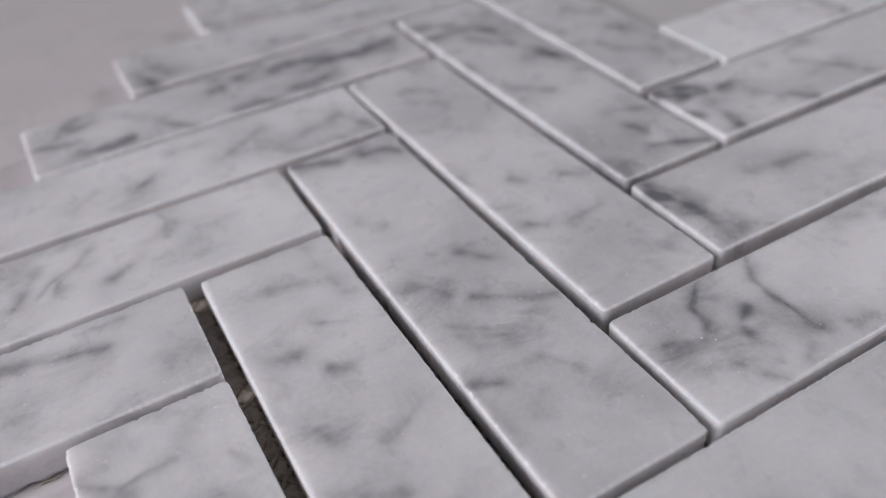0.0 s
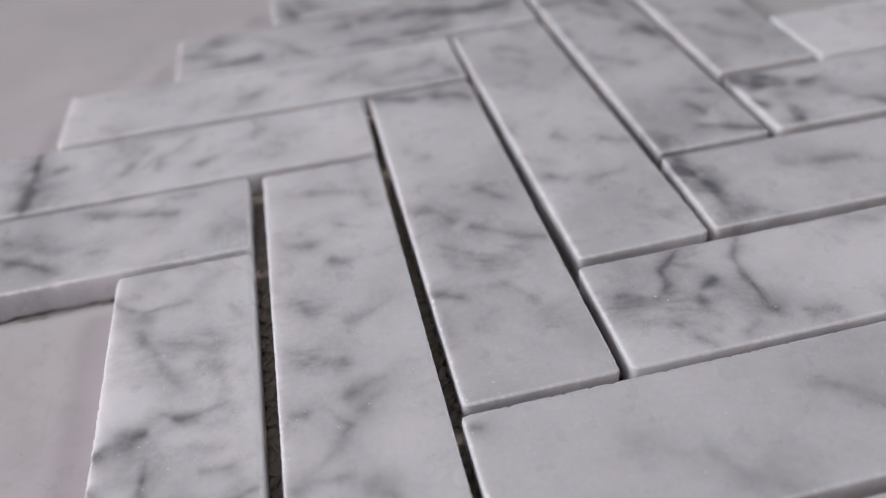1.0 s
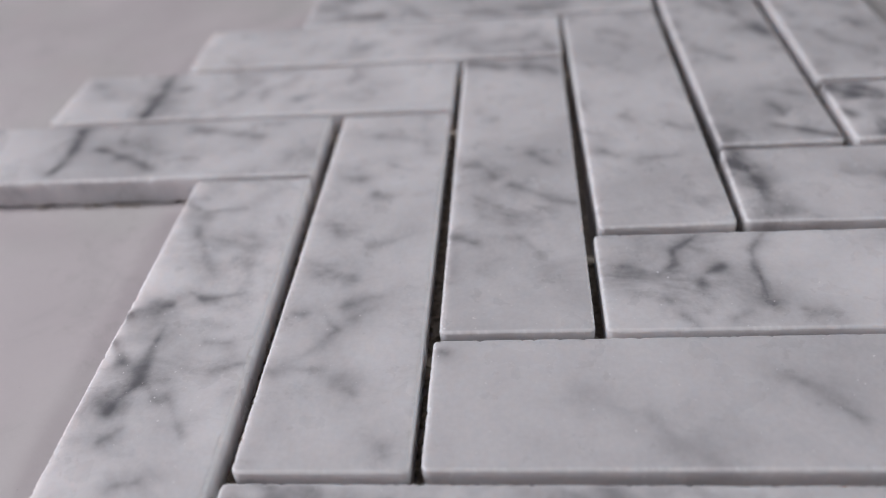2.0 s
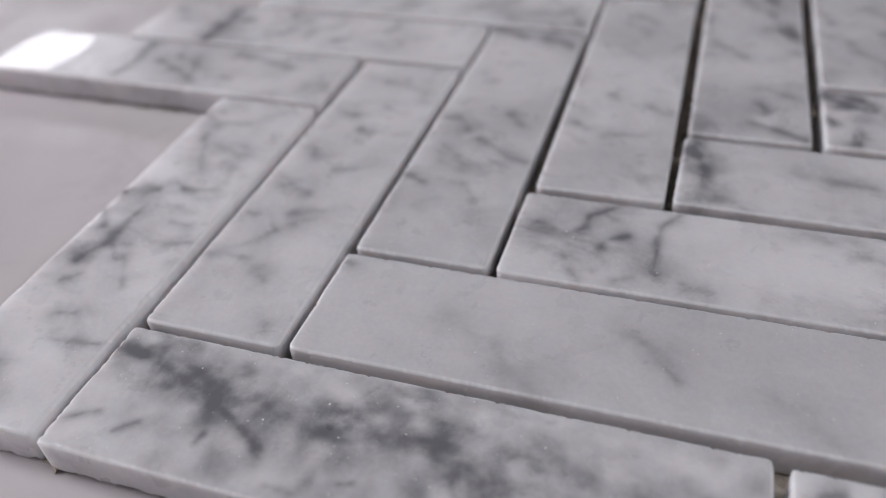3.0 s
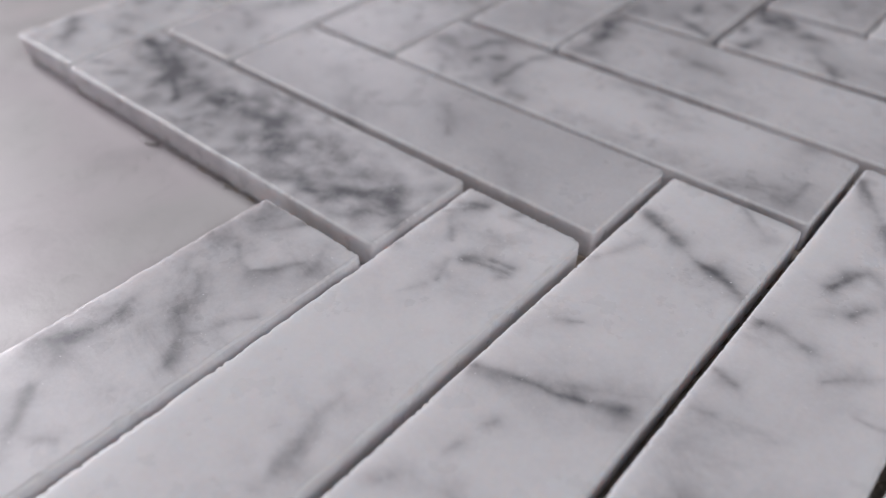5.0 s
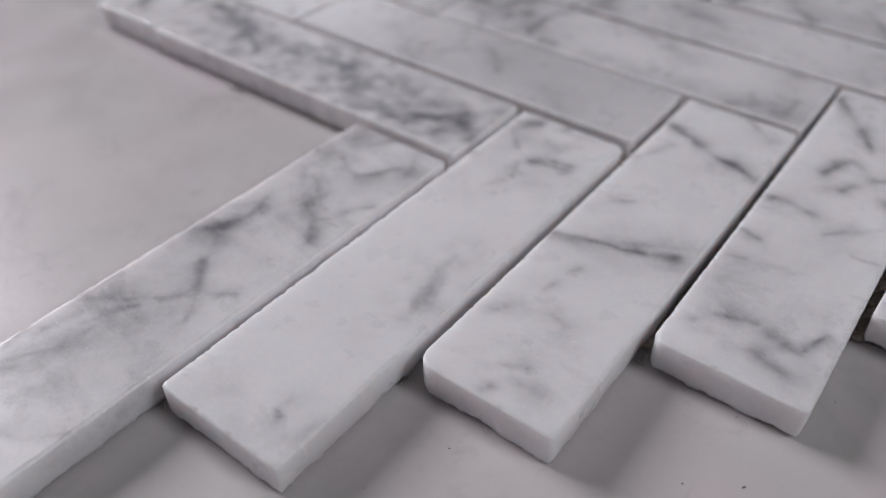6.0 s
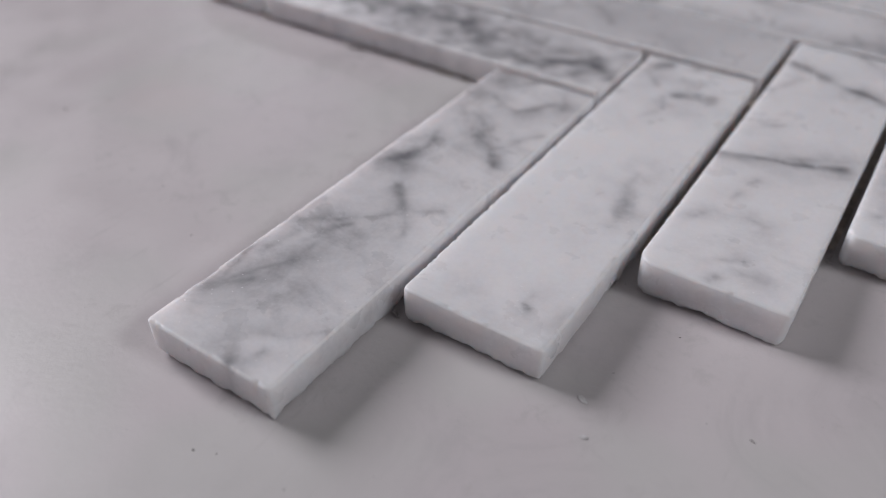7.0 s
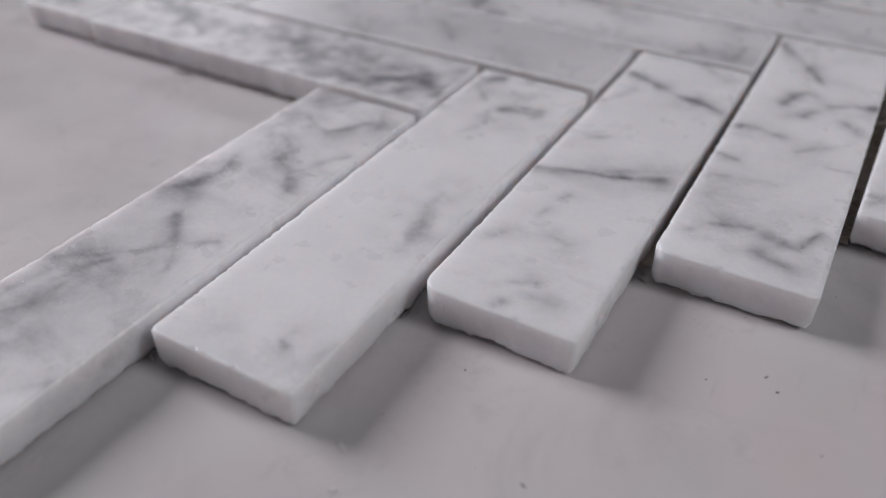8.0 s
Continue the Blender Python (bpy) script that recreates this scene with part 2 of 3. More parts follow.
def tile(chain, k, strokes=(), grey=0.0, shift=(0, 0), lift=0.0, turn=0.0, round_at=None, polish=0.0, calm=0.0):
    """One sawn marble tile with worn edges, a ragged underside rim, and veins of its own."""
    x0, y0, sx, sy = corner(chain, k)
    x0, y0, sx, sy = x0 - SPREAD / 2, y0 - SPREAD / 2, sx + SPREAD, sy + SPREAD
    seed = {"middle_long": 1, "middle_cross": 20, "outer_long": 40, "end_cross": 60}[chain] + k
    nx, ny = (220, 54) if sx > sy else (54, 220)
    hx, hy = sx / 2, sy / 2
    edge, arc = (0.0005, 0.00024) if chain == "end_cross" else (0.0006, 0.0003)
    # the face, a grid with its corners rounded off
    gx, gy = np.meshgrid(np.linspace(-1, 1, nx + 1), np.linspace(-1, 1, ny + 1), indexing="ij")
    gx, gy = gx * (hx - edge), gy * (hy - edge)
    radius = np.full(gx.shape, arc)
    if round_at:
        radius[(np.sign(gx) == round_at[0]) & (np.sign(gy) == round_at[1])] = round_at[2]
    cx, cy = np.sign(gx) * (hx - edge - radius), np.sign(gy) * (hy - edge - radius)
    dx, dy = gx - cx, gy - cy
    inside = (np.abs(gx) > np.abs(cx)) & (np.abs(gy) > np.abs(cy))
    far = np.hypot(dx, dy)
    pull = np.where(inside & (far > 0), np.maximum(np.abs(dx), np.abs(dy)) / np.maximum(far, 1e-9), 1)
    fx, fy = np.where(inside, cx + dx * pull, gx), np.where(inside, cy + dy * pull, gy)
    index = np.arange(gx.size).reshape(gx.shape)
    ring = np.concatenate([index[:-1, 0], index[-1, :-1], index[:0:-1, -1], index[0, :0:-1]])
    flat_x, flat_y = fx.ravel(), fy.ravel()
    co = [np.stack([flat_x, flat_y, np.zeros(gx.size)], 1)]
    quads = np.stack([index[:-1, :-1], index[1:, :-1], index[1:, 1:], index[:-1, 1:]], -1).reshape(-1, 4)
    faces = [tuple(q) for q in quads.tolist()]
    # outward direction along the rim
    rx, ry = flat_x[ring], flat_y[ring]
    back, ahead = np.roll(np.arange(len(ring)), 1), np.roll(np.arange(len(ring)), -1)
    tx, ty = rx[ahead] - rx[back], ry[ahead] - ry[back]
    size = np.maximum(np.hypot(tx, ty), 1e-9)
    ox, oy = ty / size, -tx / size
    wear, chip, rag = np.zeros(len(ring)), np.zeros(len(ring)), np.zeros(len(ring))
    for n in range(len(ring)):
        p = Vector((rx[n] * 420 + seed * 3.7, ry[n] * 420, seed * 1.3))
        wear[n] = noise.noise(p * 0.35)
        chip[n] = max(0.0, noise.noise(p * 3.3) - (0.15 if chain == "end_cross" else 0.2)) + 0.5 * max(0.0, noise.noise(p * 0.8 + Vector((2, 8, 5))) - 0.3)
        rag[n] = noise.noise(p * 0.9 + Vector((9, 3, 1))) + 0.6 * noise.noise(p * 2.4)
    worn = edge * (0.85 + 0.3 * wear)
    worn = np.clip(worn, 0.0002, edge)
    last = ring
    thick = TOP - BASE
    # rounded top edge, sawn side, broken lower rim
    for angle in (30, 62, 90):
        out, down = math.sin(radians(angle)), 1 - math.cos(radians(angle))
        reach = (edge - worn) + worn * out - (0.0009 if chain == "end_cross" else 0.0006) * chip * (0.3 if angle == 90 else 1.0)
        level = np.stack([rx + ox * reach, ry + oy * reach, -worn * down - 0.00045 * chip], 1)
        co.append(level)
    side = [(0.45, 0.00002), (0.80, 0.00008), (0.94, 0.00032)]
    for share, rough in side:
        reach = edge - rough * 1.5 - rough * 1.2 * rag
        co.append(np.stack([rx + ox * reach, ry + oy * reach, -thick * share + 0.9 * rough * rag], 1))
    co.append(np.stack([rx + ox * (edge - 0.0019), ry + oy * (edge - 0.0019), np.full(len(ring), -thick)], 1))
    start = gx.size
    for _ in range(len(co) - 1):
        this = np.arange(start, start + len(ring))
        for a, b, c, d in zip(last, this, np.roll(this, -1), np.roll(last, -1)):
            faces.append((int(a), int(b), int(c), int(d)))
        last, start = this, start + len(ring)
    faces.append(tuple(int(v) for v in last[::-1]))
    co = np.concatenate(co)
    data = bpy.data.meshes.new("tile")
    data.from_pydata(co.tolist(), [], faces)
    data.materials.append(MARBLE)
    data.polygons.foreach_set("use_smooth", [True] * len(data.polygons))
    mm_x, mm_y = (co[:, 0] + hx) * 1000, (co[:, 1] + hy) * 1000
    veins = vein_values(mm_x, mm_y, strokes, seed) if strokes else np.zeros(len(co))
    # the sawn sides show them less
    veins[gx.size + 2 * len(ring):] *= 0.4
    data.attributes.new("vein", "FLOAT", "POINT").data.foreach_set("value", veins.astype(np.float32))
    # bruised arrises are paler than the face; their edge highlight is painted in too
    tone = np.full(len(co), grey)
    for n in range(2):
        tone[gx.size + n * len(ring):gx.size + (n + 1) * len(ring)] -= 0.24 + 0.9 * chip
    data.attributes.new("grey", "FLOAT", "POINT").data.foreach_set("value", tone.astype(np.float32))
    data.attributes.new("calm", "FLOAT", "POINT").data.foreach_set("value", np.full(len(co), calm, np.float32))
    # a freshly polished end, its bound running a little aslant
    shine = np.clip((polish - 5 * ((mm_y / (2000 * hy) - 0.5) * 2) ** 2 - mm_x) / 2.0, 0, 1) if polish else np.zeros(len(co))
    data.attributes.new("polish", "FLOAT", "POINT").data.foreach_set("value", shine.astype(np.float32))
    SPOTS.append((x0 + shift[0], y0 + shift[1], sx, sy))
    ob = new("tile", data)
    ob.parent = sheet
    ob.matrix_basis = pose(x0 + hx + shift[0], y0 + hy + shift[1], TOP + lift, 0, 0, turn)
    return ob


SPOTS = []
LM, LC, RO, EC = "middle_long", "middle_cross", "outer_long", "end_cross"
# ---- the tiles, each with its veins ----
tile(LM, 0, shift=(-0.00015, 0.00046), turn=0.15, grey=0.04, calm=0.3, strokes=[
    (0.92, 2.6, 0.5, [(3.8, 20.7), (12.8, 17.7), (21.8, 13.9)]),
    (0.63, 1.6, 0.7, [(21.8, 13.9), (27.8, 11.3), (33.2, 8.6)]),
    (0.48, 1.8, 1, [(29.5, 15.4), (38.6, 14.1), (46.3, 12.2)]),
    (0.46, 1.6, 1, [(37.5, 18.7), (44.3, 19.7), (46.7, 23.7), (55.5, 21.8)]),
    (0.57, 3.4, 1.2, [(45.8, 16.9), (54.1, 15.6), (60.4, 12.1), (65, 5.7)]),
    (0.4, 1.5, 0.9, [(37.2, 2.7), (41.4, 2.3), (42.5, 5.5)]),
    (0.4, 1.6, 0.9, [(60.6, 17), (65.5, 18.3)]),
    (0.48, 1.5, 0.9, [(70, 16.1), (74.2, 17.1)]),
    (0.48, 2, 1.1, [(70.7, 6.9), (74.8, 7.9), (77.4, 11), (81.9, 13.4), (87.8, 15.9)]),
    (0.57, 2.8, 1.2, [(77, 3.7), (83.2, 5), (88.5, 7.8), (93.5, 12.3)]),
    (0.53, 2.4, 1.2, [(90.1, 4.8), (95.1, 4.8), (99.9, 7.7)]),
    (0.48, 2, 1, [(94.8, 10.8), (100.6, 11.2), (103.5, 10.5)]),
    (0.57, 6, 2, [(6, 20.7), (22.8, 16.1), (40.4, 14.1), (49.9, 14.9)]),
    (0.63, 7, 2, [(49.1, 15.6), (58.9, 15.7), (66.1, 11.9), (65.4, 7)]),
    (0.63, 6, 2, [(74.3, 5.6), (82.1, 7.6), (91.3, 9), (100, 10.4)]),
    (0.48, 5, 1.8, [(39.7, 17.6), (53, 21.1), (66.8, 17), (80.8, 14.6), (96.4, 14.8)]),
    (0.34, 9, 2, [(34.1, 14.8), (61.7, 13.1), (86.2, 8.9)]),
    (0.46, 0.8, 0.5, [(-0.4, 4.6), (5.8, 7.7)]),
    (0.46, 0.8, 0.5, [(10.1, 5), (13.1, 7.9)]),
    (0.57, 0.8, 0.4, [(23.3, 6.5), (23.8, 8.2)]),
    (0.52, 0.7, 0.3, [(47.1, 5.7), (48.8, 6.3)]),
    (0.34, 1.2, 0.8, [(66.2, 23.7), (72.3, 23.6)]),
])
tile(LM, 1, shift=(-0.00031, 0.00051), turn=0.34, grey=0.23, calm=0.75, strokes=[
    (0.36, 0.9, 0.4, [(1.4, 22.9), (2.3, 22.6)]),
    (0.32, 0.78, 0.6, [(54.6, 16.3), (61.8, 8.6)]),
    (0.16, 2.8, 1, [(32.1, 8.4), (41.2, -0.2)]),
    (0.24, 1.57, 1, [(54, 16.3), (60.6, 11.4)]),
    (0.14, 2.24, 1, [(24.6, 12.7), (36.1, 7.4)]),
    (0.12, 2.24, 1, [(75.5, 8.9), (84.3, 2.5)]),
])
tile(LM, 2, shift=(-0.00031, -0.00024), turn=0.23, grey=0.14, strokes=[
    (0.21, 1.23, 0.5, [(47.1, 22.9), (49.9, 22.1)]),
    (0.21, 0.9, 0.7, [(60, 19), (66.9, 18.2), (71.7, 16.7)]),
    (0.27, 1.12, 0.7, [(32, 3.1), (38.2, 3.4)]),
    (0.18, 1.12, 0.7, [(68.4, 11.9), (71.8, 17.6)]),
    (0.3, 1.12, 0.8, [(85.8, 2.3), (91.6, 4.7), (98, 3.3), (98, 11.9)]),
    (0.18, 1.01, 0.8, [(59.7, 2.1), (68.1, 3.7)]),
    (0.24, 1.12, 0.8, [(85.7, 4.3), (90.2, 5.5), (95.4, 7.1)]),
    (0.21, 1.01, 0.8, [(60.2, 5), (67.9, 5.7)]),
    (0.18, 1.12, 0.8, [(66.5, 13.7), (73.3, 16.7)]),
    (0.27, 1.23, 0.8, [(94.2, 25.1), (96.4, 25.5)]),
    (0.21, 1.01, 0.8, [(64.8, 14.9), (71.4, 17.1)]),
    (0.21, 1.12, 0.8, [(47.1, 22.7), (50.5, 23.7)]),
    (0.15, 1.12, 1, [(51.2, 23.9), (56.8, 22.2)]),
    (0.46, 0.9, 0.4, [(22.7, 27.1), (18, 24.6), (13.7, 20.6), (13.3, 17), (10.5, 14.3)]),
    (0.46, 1, 0.4, [(10.5, 14.3), (7.5, 15), (4.5, 16.4)]),
    (0.3, 0.9, 0.4, [(14.8, 23), (18.3, 20.3)]),
    (0.46, 1.1, 0.4, [(21.2, 15.5), (17.5, 13.2), (17.3, 10.6)]),
    (0.47, 0.9, 0.4, [(31, 25.9), (27.3, 20.5), (26.8, 16), (27.2, 11.5), (27, 7.9)]),
    (0.46, 1.2, 0.3, [(26.3, 7.2), (27.4, 5.7)]),
    (0.3, 1, 0.4, [(23.7, 3.9), (20.9, 2.2)]),
    (0.27, 0.8, 0.4, [(5.7, 9.1), (11, 6.8)]),
    (0.29, 0.8, 0.4, [(12.5, 3.9), (15, 0.6)]),
    (0.34, 0.9, 0.5, [(32.2, 4.7), (36.8, 2.5)]),
    (0.14, 4, 1.2, [(18.6, 25), (11.3, 13.4), (19, 11.3), (26.6, 7.8)]),
])
tile(LM, 3, shift=(0.00006, -0.00010), turn=-0.56, grey=0.18, strokes=[
    (0.44, 1.68, 1.2, [(1.7, 25.5), (5.8, 18.4), (6.2, 8.7)]),
    (0.24, 2.24, 1, [(4.6, 20.4), (4.7, 12.4)]),
    (0.32, 1.57, 1, [(1, 23.6), (7, 8.6)]),
    (0.24, 1.12, 0.8, [(22.3, 16.3), (36.9, 13.9)]),
    (0.8, 1.6, 0.7, [(1.5, 21.7), (3.5, 17.9), (5.1, 13.2)]),
    (0.5, 2, 0.8, [(5.1, 13.2), (4.9, 7.3)]),
    (0.3, 4, 1.2, [(2.3, 19.4), (5.1, 9.2)]),
])
tile(LM, 4, shift=(0.00075, 0.00042), turn=-0.28, grey=0.16, strokes=[
    (0.76, 1.68, 0.6, [(3.5, 24.2), (9.8, 20.3)]),
    (0.76, 1.12, 0.3, [(16.1, 17.8), (18.5, 17.8)]),
    (0.57, 1.34, 0.6, [(7.6, 7), (6.6, 2.3)]),
    (0.52, 0.78, 0.3, [(1.2, 12.6), (1.7, 11.3)]),
    (0.38, 1.34, 0.8, [(20, 10.5), (29.2, 0.5)]),
    (0.33, 1.01, 0.8, [(39.4, 18), (44.5, 10.4), (50.6, 2.2)]),
    (0.38, 1.12, 0.8, [(-0.7, 23.1), (4.3, 23)]),
    (0.33, 1.34, 0.8, [(41.8, 22.1), (51.3, 23.3)]),
    (0.95, 2.3, 0.6, [(2.1, 21.9), (5.4, 19.5), (8.5, 18.2)]),
    (0.7, 1.4, 0.5, [(15, 17.2), (17.9, 16)]),
    (0.6, 1.4, 0.6, [(6.2, 6.1), (5.6, 2)]),
    (0.55, 1.2, 0.6, [(0.5, 12.8), (2.3, 9.8)]),
])
tile(LM, 5, shift=(-0.00036, -0.00004), turn=-0.29, grey=0.02, strokes=[
    (0.44, 1.57, 0.8, [(45.2, 12.3), (46.2, 1.6)]),
    (0.2, 1.68, 0.8, [(22.6, 3.6), (22, -4.5)]),
])
tile(LC, -1, shift=(-0.00002, 0.00088), turn=0.64, grey=0.02, strokes=[
    (0.45, 1.79, 0.8, [(0.7, 95.5), (5.8, 91.4), (13.5, 92.1)]),
    (0.45, 1.57, 0.7, [(5.9, 85.8), (9.6, 78), (13.6, 69.7)]),
    (0.54, 1.34, 0.7, [(10.6, 65.6), (13.3, 63.7), (20.8, 65.3)]),
    (0.65, 1.34, 0.6, [(-0.9, 59.1), (2.3, 61.6), (7.7, 62.8)]),
    (0.5, 1.34, 0.6, [(0.4, 53.6), (4, 48.9)]),
    (0.59, 1.34, 0.6, [(8.1, 56.5), (8.2, 48.5), (8.6, 44.2), (6.1, 40.5), (5.5, 37.7)]),
    (0.38, 1.12, 0.6, [(8.6, 44), (13.8, 39.4)]),
    (0.31, 1.12, 0.7, [(15.1, 57.8), (19.9, 56.5)]),
    (0.34, 1.12, 0.7, [(16.7, 52.8), (21.4, 52.6)]),
    (0.38, 1.12, 0.7, [(19.3, 46.6), (24.9, 48.1)]),
    (0.28, 1.12, 0.6, [(23.3, 41.5), (25.4, 42.2)]),
    (0.25, 5.6, 1.6, [(5.8, 91.8), (12.6, 71.5), (10.4, 63.7), (8.4, 54.1)]),
    (0.18, 4.48, 1.4, [(15.6, 93.5), (20.9, 64.6)]),
    (0.36, 0.78, 0.4, [(5.5, 85.5), (6.9, 85.3)]),
    (0.31, 1.12, 0.7, [(21.6, 88.8), (22.9, 86.2)]),
    (0.68, 1.57, 0.5, [(2.2, 14.9), (8, 12), (14.3, 5.2)]),
    (0.45, 1.23, 0.7, [(6, 32), (9.3, 34.4)]),
    (0.36, 1.12, 0.7, [(15.1, 18.5), (24.2, 19.5)]),
    (0.38, 1.12, 0.6, [(12.1, 24.4), (15.3, 24.9)]),
    (0.36, 1.34, 0.8, [(14.1, 40.8), (19.6, 33)]),
])
tile(LC, 0, shift=(0.00030, -0.00036), turn=0.21, grey=0.16, strokes=[
    (0.32, 1.34, 0.9, [(13.8, 80.7), (18.7, 78.3)]),
    (0.44, 1.46, 0.7, [(4.8, 76.3), (8.5, 75.1)]),
    (0.36, 1.12, 0.6, [(12, 69.4), (14.1, 68.1)]),
    (0.24, 1.12, 0.8, [(10.2, 93.5), (18.1, 91)]),
    (0.28, 1.34, 0.8, [(20.1, 101.6), (20.4, 95.3)]),
    (0.2, 1.12, 0.8, [(-0.2, 64.9), (3.7, 60.5), (6.8, 54.9)]),
    (0.24, 1.68, 1, [(13.5, 51.3), (17.3, 53.2), (20.9, 55.4)]),
    (0.24, 1.23, 0.7, [(21.1, 90), (22.1, 84.7)]),
    (0.32, 1.23, 0.7, [(7.2, 44.4), (11.2, 42.3)]),
    (0.32, 1.23, 0.8, [(11.2, 34.8), (17, 37.3)]),
    (0.24, 1.12, 0.7, [(2.6, 20.1), (6.8, 23.9)]),
    (0.36, 1.12, 0.5, [(13, 16.5), (15.5, 14.8)]),
    (0.24, 1.01, 0.7, [(7.5, 33.5), (10.5, 29), (7.7, 24.9)]),
    (0.28, 1.01, 0.5, [(2.8, 32.9), (4.2, 32.7)]),
    (0.28, 1.34, 0.8, [(-1.3, 18.9), (9.5, 19.9)]),
    (0.32, 1.12, 0.8, [(5.7, 43.2), (11.3, 42.7)]),
    (0.28, 1.12, 0.8, [(13.5, 32.1), (16.9, 34.8)]),
])
tile(LC, 1, shift=(0.00012, -0.00047), turn=0.29, grey=0.2, strokes=[
    (0.48, 1.46, 0.8, [(1.2, 102.9), (7.8, 99.2), (16.3, 99.5)]),
    (0.28, 1.12, 0.6, [(22.3, 97), (23.7, 93.7)]),
    (0.28, 1.34, 0.8, [(4.9, 51.8), (9.1, 46.8)]),
    (0.24, 1.34, 0.9, [(12.3, 43.3), (18.5, 38.4), (25.1, 35.8)]),
    (0.32, 0.9, 0.6, [(2.2, 25.8), (5.8, 23.7)]),
    (0.2, 1.12, 1, [(4.7, 40.2), (12, 32)]),
    (0.2, 1.12, 1, [(13.8, 24.8), (17.5, 19.3)]),
    (0.16, 2.24, 1, [(2, 21.3), (1.5, 16.6)]),
    (0.24, 1.12, 1, [(4.9, 74.9), (9.2, 70.9)]),
    (0.2, 1.01, 1, [(4.1, 37.1), (5.6, 32.3)]),
    (0.32, 1.01, 0.6, [(16.7, 55.7), (19.8, 51.3)]),
    (0.5, 1.6, 0.6, [(0.7, 102.3), (6.2, 100.6), (10.7, 98.4)]),
    (0.4, 1.4, 0.8, [(10.7, 98.4), (21.5, 97.5)]),
])
tile(LC, 2, shift=(0.00000, -0.00037), turn=0.84, grey=0.2, strokes=[
    (0.24, 1.12, 0.8, [(10.1, 91), (15.7, 86.3)]),
    (0.24, 1.01, 0.8, [(10.5, 68.8), (13.9, 64.2)]),
    (0.28, 1.01, 0.8, [(0.6, 52.7), (1.5, 45.6)]),
    (0.32, 1.01, 0.6, [(19.1, 37.3), (24.6, 34.8)]),
    (0.28, 0.9, 0.6, [(9.6, 42.1), (11.7, 39.6)]),
    (0.24, 1.01, 0.8, [(11.6, 24.2), (18.7, 24.3)]),
    (0.32, 0.78, 0.5, [(3.8, 27.3), (6.3, 25.1)]),
    (0.24, 1.01, 0.8, [(1, 36.3), (6.4, 32.2)]),
    (0.2, 0.9, 0.8, [(13.7, 107.9), (17.6, 98.9)]),
])
tile(LC, 3, shift=(0.00005, -0.00000), turn=0.66, grey=0.26, strokes=[
    (0.48, 1.34, 0.8, [(-0.6, 96.2), (10.8, 89.8), (19.1, 78.7)]),
    (0.36, 1.23, 0.8, [(10.6, 80), (17.7, 70.6), (21.1, 59.4)]),
    (0.48, 1.23, 0.8, [(19.3, 60.7), (25.2, 51.8)]),
    (0.4, 1.23, 0.8, [(15.1, 16.3), (17.4, 12.6)]),
    (0.44, 1.23, 0.8, [(13.4, 7.6), (24.5, 2)]),
    (0.28, 1.12, 0.8, [(3, 49.3), (11.8, 41.1)]),
    (0.28, 1.12, 0.8, [(16, 24.4), (23, 18.8)]),
    (0.24, 1.12, 0.8, [(1.6, 67.7), (1.4, 56)]),
    (0.5, 1.5, 0.8, [(21.9, 62.5), (24.7, 53.7)]),
    (0.5, 1.3, 0.8, [(-1.7, 86.2), (14.4, 85.2)]),
    (0.4, 1.4, 0.8, [(16.1, 14.8), (16.4, 11.4)]),
])
tile(LC, 4, shift=(0.00049, 0.00100), turn=0.28, grey=0.26, strokes=[
    (0.36, 1.34, 0.7, [(17.6, 32.5), (18.7, 29.8)]),
    (0.24, 1.34, 1, [(-3.3, 62.4), (4.6, 36.8)]),
    (0.28, 1.12, 1, [(7.6, 25.6), (16.2, 12.9)]),
    (0.24, 1.57, 1, [(13.7, 49.2), (21.4, 43.2)]),
])
tile(RO, 0, shift=(-0.00063, 0.00029), turn=0.09, grey=0.17, polish=24, strokes=[
    (0.36, 1.12, 0.9, [(87.7, 16.2), (77.8, 19.1), (71.2, 20.6)]),
    (0.24, 2.24, 1, [(97.3, 8.1), (101.5, 7.3)]),
    (0.2, 1.34, 1, [(85, 22.7), (92, 23.3)]),
    (0.56, 1.23, 0.8, [(40.9, 23.2), (41.7, 16.9), (42.8, 9.2), (41.2, 5)]),
    (0.44, 1.12, 0.9, [(48.6, 14.1), (58.8, 8.8), (65.6, 3.4)]),
    (0.24, 1.12, 1, [(68.9, 22.1), (83, 18.8)]),
    (0.28, 2.24, 1, [(52.5, 18.2), (62.9, 11.8)]),
])
tile(RO, 1, shift=(0.00044, -0.00006), turn=-0.20, grey=0.12, strokes=[
    (0.68, 1.23, 0.7, [(25, 24.7), (25.2, 14), (25.1, 6), (24.2, -0.6)]),
    (0.56, 0.9, 0.3, [(30.6, 15.1), (32.1, 15.9)]),
    (0.36, 1.01, 0.9, [(61.2, 19.2), (56.1, 14.5), (49.8, 9.8)]),
    (0.44, 1.01, 0.5, [(63.5, 8), (66.7, 9.5)]),
    (0.24, 1.12, 0.8, [(76.1, 23.5), (78.5, 18.4)]),
    (0.24, 1.34, 0.8, [(2.7, 22.9), (8.3, 18.9)]),
    (0.4, 0.9, 0.4, [(64, 8.2), (65.9, 8.5)]),
    (0.36, 1.12, 0.8, [(59.9, 17.6), (54.7, 12), (52.7, 8.6)]),
    (0.36, 1.12, 0.8, [(50.3, 16.9), (46.3, 9.2)]),
    (0.28, 1.12, 0.8, [(76.9, 22.8), (76.2, 15.3)]),
])
